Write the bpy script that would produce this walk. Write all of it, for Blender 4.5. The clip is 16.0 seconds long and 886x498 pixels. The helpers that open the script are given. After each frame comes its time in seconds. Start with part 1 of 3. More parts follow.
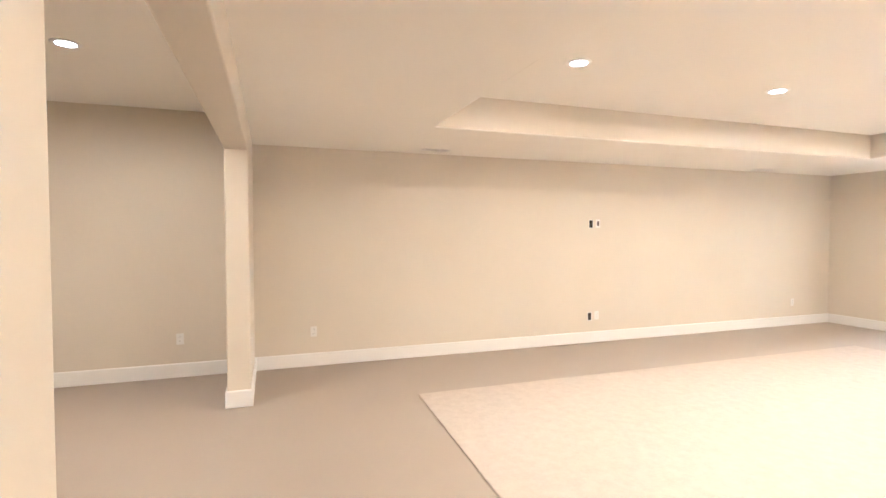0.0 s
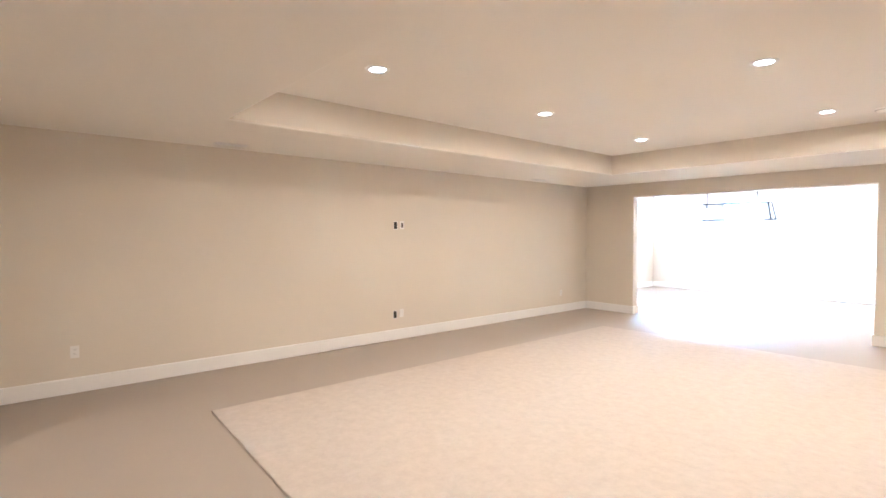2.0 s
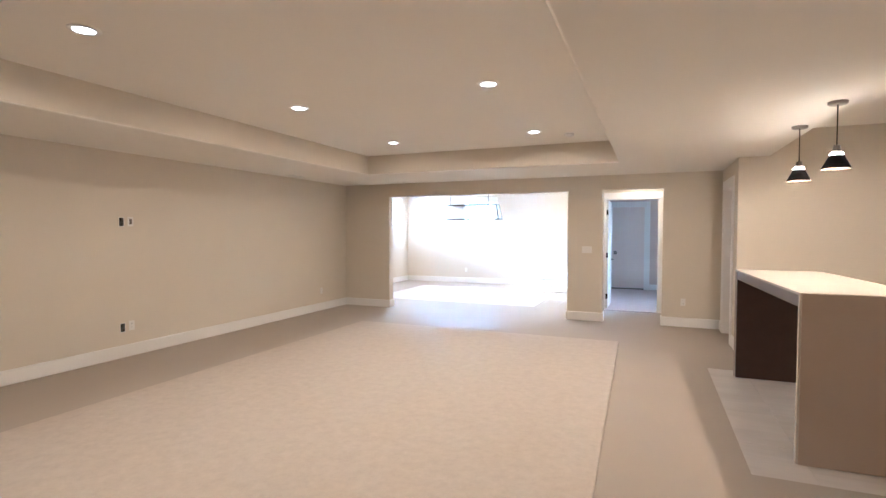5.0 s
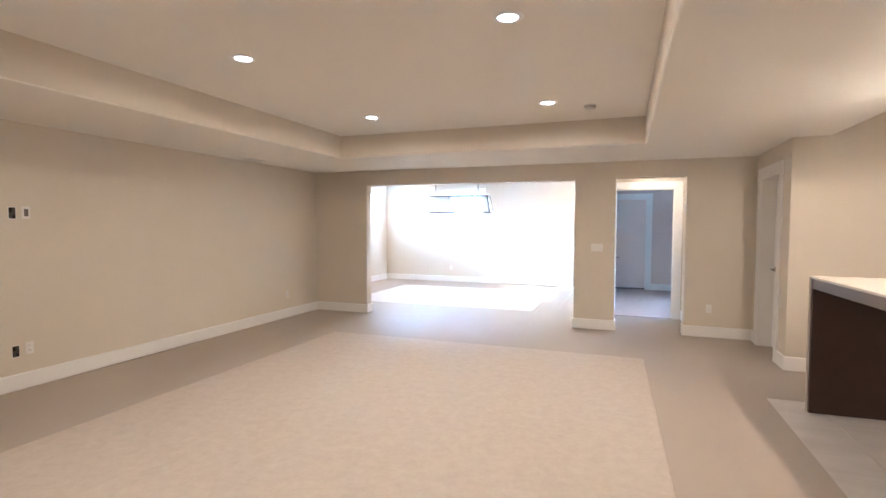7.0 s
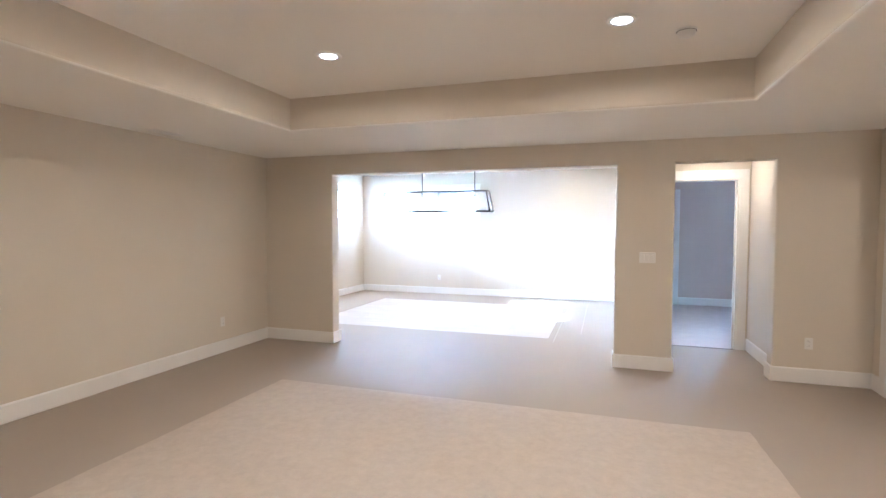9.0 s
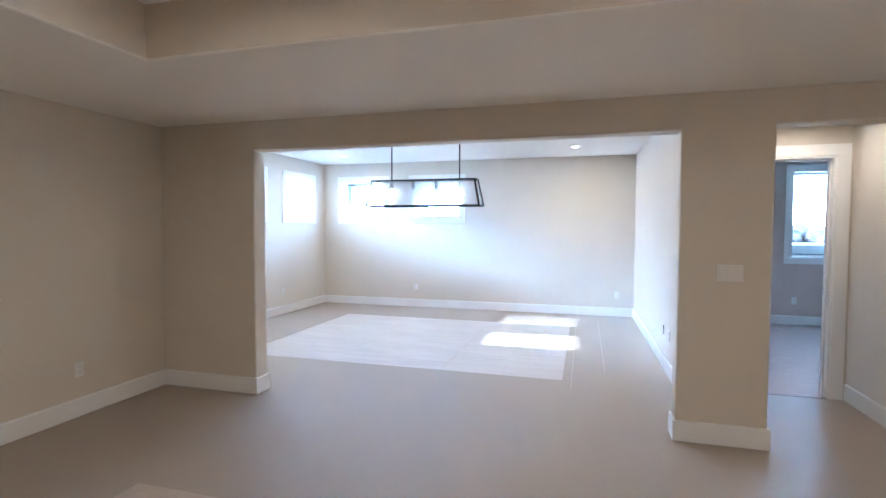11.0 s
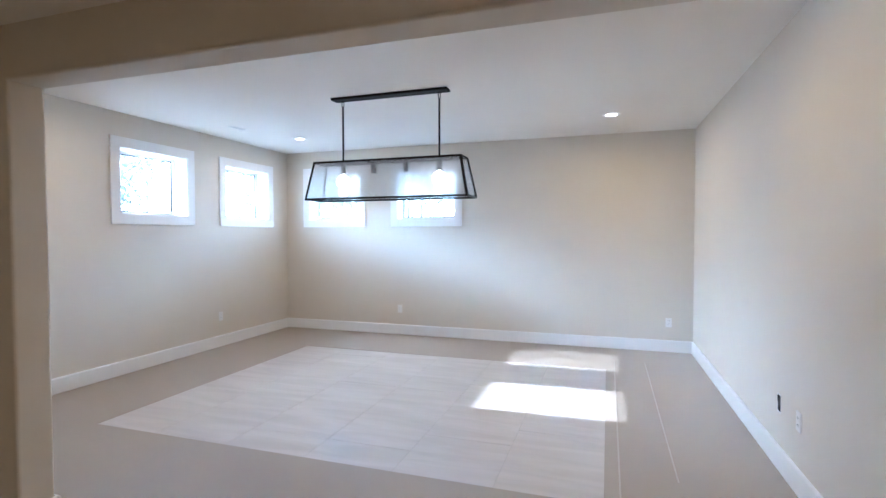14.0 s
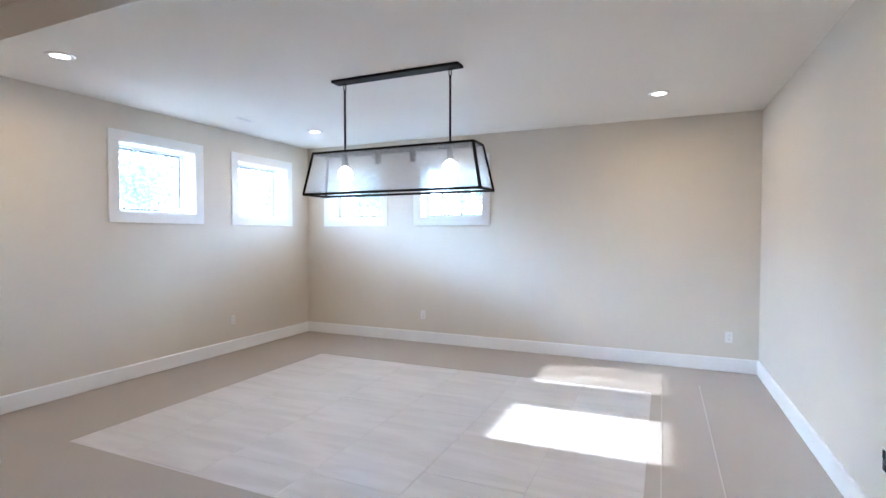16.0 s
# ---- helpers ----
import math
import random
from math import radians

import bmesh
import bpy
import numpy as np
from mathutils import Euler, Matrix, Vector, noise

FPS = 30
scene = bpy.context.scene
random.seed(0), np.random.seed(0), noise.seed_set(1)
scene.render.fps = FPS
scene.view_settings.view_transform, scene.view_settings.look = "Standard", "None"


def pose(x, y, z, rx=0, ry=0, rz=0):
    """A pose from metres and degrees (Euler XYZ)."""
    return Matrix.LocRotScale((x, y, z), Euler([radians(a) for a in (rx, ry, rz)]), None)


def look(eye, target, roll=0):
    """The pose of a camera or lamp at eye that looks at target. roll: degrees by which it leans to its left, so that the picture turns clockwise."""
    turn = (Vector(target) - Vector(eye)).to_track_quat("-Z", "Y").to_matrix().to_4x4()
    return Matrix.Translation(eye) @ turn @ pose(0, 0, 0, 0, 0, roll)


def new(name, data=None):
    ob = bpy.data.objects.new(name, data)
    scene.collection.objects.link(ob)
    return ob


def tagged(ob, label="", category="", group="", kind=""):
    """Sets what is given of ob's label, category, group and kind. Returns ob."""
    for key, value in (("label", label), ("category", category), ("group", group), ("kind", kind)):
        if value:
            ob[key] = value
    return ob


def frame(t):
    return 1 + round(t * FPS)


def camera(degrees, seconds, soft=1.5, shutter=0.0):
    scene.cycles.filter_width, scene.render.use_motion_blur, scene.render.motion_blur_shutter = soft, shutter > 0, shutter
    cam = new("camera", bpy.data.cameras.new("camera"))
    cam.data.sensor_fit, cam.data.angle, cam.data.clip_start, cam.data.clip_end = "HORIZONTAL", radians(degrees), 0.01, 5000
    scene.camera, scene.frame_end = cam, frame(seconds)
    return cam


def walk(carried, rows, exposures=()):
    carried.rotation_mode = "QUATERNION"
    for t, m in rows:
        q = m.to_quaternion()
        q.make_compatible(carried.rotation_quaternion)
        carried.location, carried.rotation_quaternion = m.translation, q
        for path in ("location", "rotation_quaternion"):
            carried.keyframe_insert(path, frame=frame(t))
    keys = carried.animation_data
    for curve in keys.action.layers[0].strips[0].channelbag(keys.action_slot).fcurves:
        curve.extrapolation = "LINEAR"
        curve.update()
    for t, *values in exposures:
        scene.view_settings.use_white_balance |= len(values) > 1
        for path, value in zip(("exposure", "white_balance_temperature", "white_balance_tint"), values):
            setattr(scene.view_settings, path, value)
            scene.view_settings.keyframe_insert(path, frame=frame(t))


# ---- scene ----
import itertools

cam = camera(83.4, 16.0)
PATH = [
    (0, (5.712, -8.815, 1.496), (3.824, -8.157, 1.431), -0.0),
    (0.5, (5.724, -8.799, 1.499), (3.896, -7.99, 1.434), -0.1),
    (1, (5.731, -8.778, 1.494), (3.993, -7.79, 1.432), -0.0),
    (1.5, (5.741, -8.768, 1.496), (4.098, -7.629, 1.435), 0.1),
    (2, (5.759, -8.748, 1.504), (4.24, -7.448, 1.442), 0.1),
    (2.5, (5.777, -8.734, 1.499), (4.384, -7.3, 1.439), 0.2),
    (3, (5.793, -8.724, 1.501), (4.558, -7.152, 1.443), 0.1),
    (3.5, (5.814, -8.718, 1.513), (4.72, -7.045, 1.452), 0.1),
    (4, (5.836, -8.716, 1.507), (4.893, -6.953, 1.448), 0.2),
    (4.5, (5.831, -8.725, 1.506), (4.996, -6.909, 1.447), 0.1),
    (7, (5.185, -7.573, 1.518), (4.497, -5.697, 1.423), 0.2),
    (7.5, (4.979, -7.135, 1.53), (4.306, -5.253, 1.438), 0.2),
    (8, (4.735, -6.648, 1.526), (4.083, -4.759, 1.439), 0.1),
    (8.5, (4.556, -6.169, 1.535), (3.921, -4.274, 1.443), 0.0),
    (9, (4.355, -5.677, 1.512), (3.739, -3.776, 1.427), 0.2),
    (11.5, (3.743, -3.329, 1.504), (3.207, -1.404, 1.421), 0.1),
    (12, (3.66, -2.878, 1.487), (3.13, -0.951, 1.412), -0.0),
    (12.5, (3.626, -2.514, 1.489), (3.098, -0.586, 1.417), -0.2),
    (13, (3.611, -2.133, 1.489), (3.074, -0.208, 1.423), -0.1),
    (13.5, (3.634, -1.854, 1.48), (3.065, 0.063, 1.417), -0.1),
    (14, (3.656, -1.57, 1.467), (3.026, 0.328, 1.409), -0.1),
    (14.5, (3.675, -1.367, 1.464), (3.007, 0.518, 1.408), -0.0),
    (15, (3.697, -1.177, 1.457), (2.978, 0.689, 1.403), -0.1),
    (15.5, (3.718, -1.02, 1.451), (2.946, 0.825, 1.397), -0.0),
    (16, (3.727, -0.895, 1.46), (2.918, 0.933, 1.403), 0.0),
]
walk(cam, [(t, look(eye, target, roll)) for t, eye, target, roll in PATH],
     exposures=[(0, 4.52, 4790, 8), (0.5, 4.57, 4760, 8), (1.0, 4.57, 4750, 9), (1.5, 4.38, 4720, 9), (2.5, 3.66, 4800, 10), (4.5, 3.31, 4880, 10),
                (7, 3.28, 4890, 10), (9, 3.14, 4790, 9), (11.3, 2.32, 4630, 8), (12.0, 2.08, 4690, 8), (13, 1.97, 4760, 8), (14, 1.86, 5000, 9), (16, 1.85, 5200, 10)])

# ---- world and sun ----
world = bpy.data.worlds.new("sky")
scene.world = world
world.use_nodes = True
wn = world.node_tree
sky = wn.nodes.new("ShaderNodeTexSky")
sky.sky_type = "NISHITA"
sky.sun_disc = False
sky.sun_elevation = radians(24.4)
sky.sun_rotation = radians(-92)
bg = wn.nodes["Background"]
bg.inputs["Strength"].default_value = 0.15
wn.links.new(sky.outputs[0], bg.inputs[0])
sun_data = bpy.data.lights.new("sun", "SUN")
sun_data.energy, sun_data.angle, sun_data.color = 4.5, radians(0.7), (1.0, 0.97, 0.93)
sun = new("sun", sun_data)
sun.matrix_world = look((-22, -0.75, 10), (0, 0, 0))

DOWNLIGHT, NOOK_LIGHT, PENDANT, BULB = 2.05, 2.05, 6.0, 0.10
WARM = (1.0, 0.71, 0.43)

# ---- plan ----
H, HT, ROOF = 2.44, 2.745, 3.0          # soffit, raised ceilings, underside of the roof
WT = 0.165                              # partition
TRAY = (1.46, 5.37, -7.40, -1.53)       # raised part of the large ceiling
DX0, DX1, DY1 = -1.172, 4.652, 5.143    # the window room
EX = 6.79                               # wall with the closet door
NIB_Y0, NIB_Y1, NIB_X = -9.17, -8.98, 1.157
BB, BBT = 0.15, 0.016


# ---- materials ----
def mat(name, colour, rough=0.6, metal=0.0, var=0.04, scale=3.0, fine=220.0, bump=0.03, spec=0.5, coat=0.0):
    m = bpy.data.materials.new(name)
    m.use_nodes = True
    n, l = m.node_tree.nodes, m.node_tree.links
    b = n["Principled BSDF"]
    b.inputs["Roughness"].default_value, b.inputs["Metallic"].default_value = rough, metal
    b.inputs["Specular IOR Level"].default_value = spec
    b.inputs["Coat Weight"].default_value = coat
    tc = n.new("ShaderNodeTexCoord")
    big, small = n.new("ShaderNodeTexNoise"), n.new("ShaderNodeTexNoise")
    big.inputs["Scale"].default_value, small.inputs["Scale"].default_value = scale, fine
    big.inputs["Detail"].default_value = 4
    for t in (big, small):
        l.new(tc.outputs["Object"], t.inputs["Vector"])
    mix = n.new("ShaderNodeMix")
    mix.data_type = "RGBA"
    mix.inputs[6].default_value = (*[c * (1 - var) for c in colour], 1)
    mix.inputs[7].default_value = (*[min(1, c * (1 + var)) for c in colour], 1)
    l.new(big.outputs[0], mix.inputs[0])
    l.new(mix.outputs[2], b.inputs["Base Color"])
    bp = n.new("ShaderNodeBump")
    bp.inputs["Strength"].default_value, bp.inputs["Distance"].default_value = bump, 0.002
    l.new(small.outputs[0], bp.inputs["Height"])
    l.new(bp.outputs[0], b.inputs["Normal"])
    return m


def glow(name, colour, strength):
    m = bpy.data.materials.new(name)
    m.use_nodes = True
    b = m.node_tree.nodes["Principled BSDF"]
    b.inputs["Base Color"].default_value = (0.8, 0.8, 0.8, 1)
    b.inputs["Emission Color"].default_value = (*colour, 1)
    b.inputs["Emission Strength"].default_value = strength
    return m


def sky_haze(name, colour, strength, lift):
    """Glow of a backdrop ring standing in for hazy sky; it brightens smoothly towards the low western sun."""
    m = glow(name, colour, strength)
    n, l = m.node_tree.nodes, m.node_tree.links
    tc, unit, dot = n.new("ShaderNodeTexCoord"), n.new("ShaderNodeVectorMath"), n.new("ShaderNodeVectorMath")
    unit.operation, dot.operation = "NORMALIZE", "DOT_PRODUCT"
    dot.inputs[1].default_value = Vector((-22, -0.75, 10)).normalized()
    up, power, mad = n.new("ShaderNodeMath"), n.new("ShaderNodeMath"), n.new("ShaderNodeMath")
    up.operation, power.operation, mad.operation = "MAXIMUM", "POWER", "MULTIPLY_ADD"
    up.inputs[1].default_value, power.inputs[1].default_value = 0.0, 30.0
    mad.inputs[1].default_value, mad.inputs[2].default_value = strength * lift, strength
    l.new(tc.outputs["Object"], unit.inputs[0])
    l.new(unit.outputs[0], dot.inputs[0])
    l.new(dot.outputs["Value"], up.inputs[0])
    l.new(up.outputs[0], power.inputs[0])
    l.new(power.outputs[0], mad.inputs[0])
    l.new(mad.outputs[0], n["Principled BSDF"].inputs["Emission Strength"])
    return m


WALL = mat("greige wall paint", (0.660, 0.604, 0.511), 0.55, var=0.03, scale=1.3, fine=260, bump=0.08)
CEIL = mat("ceiling paint", (0.84, 0.81, 0.75), 0.8, var=0.02, scale=1.0, fine=300, bump=0.1)
TRIM = mat("white trim paint", (0.82, 0.81, 0.79), 0.35, var=0.015, scale=2, fine=90, bump=0.02)
# White door with warm light put into its colour, against the blue daylight.
BEDDOOR = mat("white door paint warmed against blue daylight", (0.78, 0.68, 0.63), 0.4, var=0.015, scale=2, fine=90, bump=0.02)
DOORM = mat("white door paint", (0.78, 0.78, 0.78), 0.4, var=0.015, scale=2, fine=90, bump=0.02)
PLATE = mat("white plastic plate", (0.77, 0.755, 0.72), 0.3, var=0.01)
DARKBOX = mat("dark open wall box", (0.03, 0.028, 0.025), 0.6, var=0.2, scale=40)
NICKEL = mat("brushed nickel", (0.24, 0.22, 0.20), 0.32, 1.0, var=0.05)
BRONZE = mat("dark bronze", (0.014, 0.013, 0.012), 0.6, 0.0, var=0.1, spec=0.1)
ESPRESSO = mat("dark stained wood", (0.055, 0.030, 0.024), 0.42, var=0.25, scale=9)
APRON = mat("grey brown laminate", (0.13, 0.11, 0.105), 0.4, var=0.06)
BOARD = mat("taupe panel board", (0.47, 0.375, 0.30), 0.6, var=0.05, scale=2)
QUARTZ = mat("pale quartz", (0.58, 0.54, 0.48), 0.22, var=0.04, scale=30)
GROUT = mat("grey grout", (0.50, 0.475, 0.45), 0.8, var=0.06, scale=10)
SNOW = mat("pale winter ground", (0.50, 0.50, 0.48), 0.9, var=0.2, scale=0.6, fine=20, bump=0.5)
ROCK = mat("grey boulder", (0.12, 0.115, 0.11), 0.85, var=0.45, scale=3, fine=30, bump=0.6)
FENCE = mat("weathered grey metal", (0.20, 0.20, 0.20), 0.7, var=0.15)
BARK = mat("pale grey brown bark", (0.28, 0.25, 0.22), 0.9, var=0.3, scale=12, fine=60, bump=0.8)
LEAF = mat("dull green leaves", (0.19, 0.21, 0.17), 0.7, var=0.4, scale=2)
ROOFM = mat("grey roof deck", (0.3, 0.3, 0.3), 0.9, var=0.1)
# Bedroom wall and carpet carry a warm tint in place of warmer light.
BEDWALL = mat("wall paint warmed against blue daylight", (0.62, 0.51, 0.455), 0.55, var=0.03, scale=1.3, fine=260, bump=0.08)
BEDCARPET = mat("pale grey carpet warmed against blue daylight", (0.58, 0.50, 0.47), 0.95, var=0.10, scale=6, fine=500, bump=0.9, spec=0.1)
LENS = glow("lamp lens", (1.0, 0.92, 0.82), 3.0)
HAZY_SKY = sky_haze("bright hazy sky", (0.58, 0.79, 1.0), 11.5, 9.0)
LOW_HAZE = sky_haze("pale haze behind the trees", (0.67, 0.86, 1.0), 6.5, 8.0)
BULBM = glow("lit bulb", (1.0, 0.94, 0.88), 2.6)
BAND = glow("glowing frosted band", (1.0, 0.76, 0.50), 20.0)


def cover_material():
    m = mat("taupe floor protection", (0.388, 0.335, 0.278), 0.5, var=0.07, scale=0.9, fine=160, bump=0.12, spec=0.42)
    n, l = m.node_tree.nodes, m.node_tree.links
    b = n["Principled BSDF"]
    r = n.new("ShaderNodeTexNoise")
    r.inputs["Scale"].default_value = 1.7
    mr = n.new("ShaderNodeMapRange")
    mr.inputs["To Min"].default_value, mr.inputs["To Max"].default_value = 0.44, 0.60
    l.new(r.outputs[0], mr.inputs[0])
    l.new(mr.outputs[0], b.inputs["Roughness"])
    return m


def rug_material():
    m = mat("cream cut pile", (0.66, 0.575, 0.49), 0.95, var=0.05, scale=1.2, fine=420, bump=1.0, spec=0.1)
    n, l = m.node_tree.nodes, m.node_tree.links
    b = n["Principled BSDF"]
    tc, big = n.new("ShaderNodeTexCoord"), n.new("ShaderNodeTexNoise")
    big.inputs["Scale"].default_value, big.inputs["Detail"].default_value, big.inputs["Roughness"].default_value = 11.0, 8, 0.8
    l.new(tc.outputs["Object"], big.inputs["Vector"])
    ramp = n.new("ShaderNodeValToRGB")
    ramp.color_ramp.elements[0].position, ramp.color_ramp.elements[0].color = 0.36, (0.50, 0.443, 0.385, 1)
    ramp.color_ramp.elements[1].position, ramp.color_ramp.elements[1].color = 0.64, (0.57, 0.508, 0.445, 1)
    l.new(big.outputs[0], ramp.inputs[0])
    l.new(ramp.outputs[0], b.inputs["Base Color"])
    return m


def tile_material():
    m = bpy.data.materials.new("pale veined porcelain")
    m.use_nodes = True
    n, l = m.node_tree.nodes, m.node_tree.links
    b = n["Principled BSDF"]
    b.inputs["Roughness"].default_value = 0.32
    tc, oi = n.new("ShaderNodeTexCoord"), n.new("ShaderNodeObjectInfo")
    mp, add = n.new("ShaderNodeMapping"), n.new("ShaderNodeVectorMath")
    mul = n.new("ShaderNodeMath")
    mul.operation = "MULTIPLY"
    mul.inputs[1].default_value = 37.0
    l.new(oi.outputs["Random"], mul.inputs[0])
    l.new(tc.outputs["Object"], add.inputs[0])
    l.new(mul.outputs[0], add.inputs[1])
    mp.inputs["Scale"].default_value = (0.8, 5.0, 1.0)
    mp.inputs["Rotation"].default_value = (0, 0, 0.08)
    l.new(add.outputs[0], mp.inputs[0])
    nz = n.new("ShaderNodeTexNoise")
    nz.inputs["Scale"].default_value, nz.inputs["Detail"].default_value, nz.inputs["Distortion"].default_value = 1.6, 7, 0.6
    l.new(mp.outputs[0], nz.inputs["Vector"])
    ramp = n.new("ShaderNodeValToRGB")
    ramp.color_ramp.elements[0].position, ramp.color_ramp.elements[0].color = 0.34, (0.53, 0.495, 0.462, 1)
    ramp.color_ramp.elements[1].position, ramp.color_ramp.elements[1].color = 0.66, (0.62, 0.583, 0.55, 1)
    l.new(nz.outputs[0], ramp.inputs[0])
    l.new(ramp.outputs[0], b.inputs["Base Color"])
    return m


def glass_material(name, rough, colour=(1, 1, 1)):
    m = bpy.data.materials.new(name)
    m.use_nodes = True
    n, l = m.node_tree.nodes, m.node_tree.links
    b = n["Principled BSDF"]
    b.inputs["Base Color"].default_value = (*colour, 1)
    b.inputs["Transmission Weight"].default_value, b.inputs["Roughness"].default_value = 1.0, rough
    b.inputs["IOR"].default_value = 1.45
    return m


TAPE = mat("pale joint tape", (0.48, 0.44, 0.39), 0.4, var=0.08, scale=8)
COVER, RUG, TILE = cover_material(), rug_material(), tile_material()
PANE = glass_material("window glass", 0.0)


def haze_glass():
    m = bpy.data.materials.new("seeded hazy glass")
    m.use_nodes = True
    n, l = m.node_tree.nodes, m.node_tree.links
    out = n["Material Output"]
    n.remove(n["Principled BSDF"])
    tr, tl, df, gl = (n.new("ShaderNodeBsdf" + k) for k in ("Refraction", "Translucent", "Diffuse", "Glossy"))
    tr.inputs["Roughness"].default_value, tr.inputs["IOR"].default_value = 0.16, 1.3
    tl.inputs[0].default_value = df.inputs[0].default_value = (0.82, 0.83, 0.84, 1)
    gl.inputs["Roughness"].default_value = 0.15
    a, c, d = n.new("ShaderNodeMixShader"), n.new("ShaderNodeMixShader"), n.new("ShaderNodeMixShader")
    a.inputs[0].default_value, c.inputs[0].default_value, d.inputs[0].default_value = 0.5, 0.24, 0.04
    l.new(df.outputs[0], a.inputs[1]), l.new(tl.outputs[0], a.inputs[2])
    l.new(tr.outputs[0], c.inputs[1]), l.new(a.outputs[0], c.inputs[2])
    l.new(c.outputs[0], d.inputs[1]), l.new(gl.outputs[0], d.inputs[2])
    l.new(d.outputs[0], out.inputs[0])
    return m


HAZE = haze_glass()


# ---- mesh helpers ----
def mesh(name, bm, material, smooth=False):
    me = bpy.data.meshes.new(name)
    bmesh.ops.recalc_face_normals(bm, faces=bm.faces)
    bm.to_mesh(me)
    bm.free()
    me.materials.append(material)
    if smooth:
        me.shade_smooth()
    return me


def solo(name, bm, material, label="", category="", kind="", smooth=False, group=""):
    return tagged(new(name, mesh(name, bm, material, smooth)), label, category, group, kind)


def part(name, bm, material, parent, label="", smooth=False):
    ob = new(name, mesh(name, bm, material, smooth))
    ob.parent = parent
    return tagged(ob, label)


def thing(name, label, category, at=(0, 0, 0), rz=0, group=""):
    ob = new(name)
    ob.matrix_basis = pose(*at, 0, 0, rz)
    ob.empty_display_size = 0.1
    return tagged(ob, label, category, group)


def box(bm, x0, y0, z0, x1, y1, z1, bevel=0.0, seg=1):
    vs = [bm.verts.new(p) for p in itertools.product((x0, x1), (y0, y1), (z0, z1))]
    fs = [bm.faces.new([vs[i] for i in f]) for f in
          ((0, 1, 3, 2), (4, 6, 7, 5), (0, 4, 5, 1), (2, 3, 7, 6), (0, 2, 6, 4), (1, 5, 7, 3))]
    if bevel:
        es = list({e for f in fs for e in f.edges})
        bmesh.ops.bevel(bm, geom=es, offset=bevel, segments=seg, affect="EDGES", profile=0.5)


def boxes(*rows, bevel=0.0, seg=1):
    bm = bmesh.new()
    for r in rows:
        box(bm, *r, bevel=bevel, seg=seg)
    return bm


def cyl(bm, x, y, z0, z1, r0, r1=None, n=24, axis="z"):
    r1 = r0 if r1 is None else r1
    m = {"z": Matrix.Identity(4), "x": Matrix.Rotation(radians(90), 4, "Y"), "y": Matrix.Rotation(radians(-90), 4, "X")}[axis]
    got = bmesh.ops.create_cone(bm, cap_ends=True, segments=n, radius1=r0, radius2=r1, depth=z1 - z0)
    mid = (z0 + z1) / 2
    for v in got["verts"]:
        v.co = m @ (v.co + Vector((0, 0, mid)))
        v.co += Vector((x, y, 0)) if axis == "z" else Vector((0, x, y)) if axis == "x" else Vector((x, 0, y))


def lathe(bm, rows, n=32, cx=0, cy=0):
    rings = []
    for r, z in rows:
        rings.append([bm.verts.new((cx + r * math.cos(2 * math.pi * i / n), cy + r * math.sin(2 * math.pi * i / n), z)) for i in range(n)])
    for a, b in zip(rings, rings[1:]):
        for i in range(n):
            bm.faces.new((a[i], a[(i + 1) % n], b[(i + 1) % n], b[i]))
    return rings


def tube(bm, pts, r, n=8):
    """A round bar along straight pieces."""
    for p, q in zip(pts, pts[1:]):
        p, q = Vector(p), Vector(q)
        got = bmesh.ops.create_cone(bm, cap_ends=True, segments=n, radius1=r, radius2=r, depth=(q - p).length)
        t = Matrix.Translation((p + q) / 2) @ (q - p).to_track_quat("Z", "Y").to_matrix().to_4x4()
        bmesh.ops.transform(bm, matrix=t, verts=got["verts"])


def slab(axis, a0, a1, u0, u1, v0, v1, holes=(), round_=0.0):
    """A slab between a0 and a1 along the axis, with rectangular holes (u0, u1, v0, v1) cut through it. round_: the radius of the
    arrises of the holes. For axis x, u is y and v is z; for y, u is x and v is z; for z, u is x and v is y."""
    us = sorted({u0, u1, *[min(max(h[i], u0), u1) for h in holes for i in (0, 1)]})
    vs = sorted({v0, v1, *[min(max(h[i], v0), v1) for h in holes for i in (2, 3)]})
    solid = {}
    for i in range(len(us) - 1):
        for j in range(len(vs) - 1):
            cu, cv = (us[i] + us[i + 1]) / 2, (vs[j] + vs[j + 1]) / 2
            solid[i, j] = not any(h[0] < cu < h[1] and h[2] < cv < h[3] for h in holes)
    bm, made = bmesh.new(), {}

    def vert(k, i, j):
        if (k, i, j) not in made:
            a = (a0, a1)[k]
            p = {"x": (a, us[i], vs[j]), "y": (us[i], a, vs[j]), "z": (us[i], vs[j], a)}[axis]
            made[k, i, j] = bm.verts.new(p)
        return made[k, i, j]

    arris = []
    for (i, j), s in solid.items():
        if not s:
            continue
        for k in (0, 1):
            bm.faces.new([vert(k, *c) for c in ((i, j), (i + 1, j), (i + 1, j + 1), (i, j + 1))])
        for di, dj, c, d in ((-1, 0, (i, j), (i, j + 1)), (1, 0, (i + 1, j), (i + 1, j + 1)), (0, -1, (i, j), (i + 1, j)), (0, 1, (i, j + 1), (i + 1, j + 1))):
            if not solid.get((i + di, j + dj), False):
                bm.faces.new([vert(0, *c), vert(0, *d), vert(1, *d), vert(1, *c)])
                if (i + di, j + dj) in solid:
                    arris += [(vert(k, *c), vert(k, *d)) for k in (0, 1)]
    bmesh.ops.recalc_face_normals(bm, faces=bm.faces)
    if round_:
        es = [bm.edges.get(p) for p in arris]
        bmesh.ops.bevel(bm, geom=[e for e in es if e], offset=round_, segments=3, affect="EDGES", profile=0.5)
    return bm


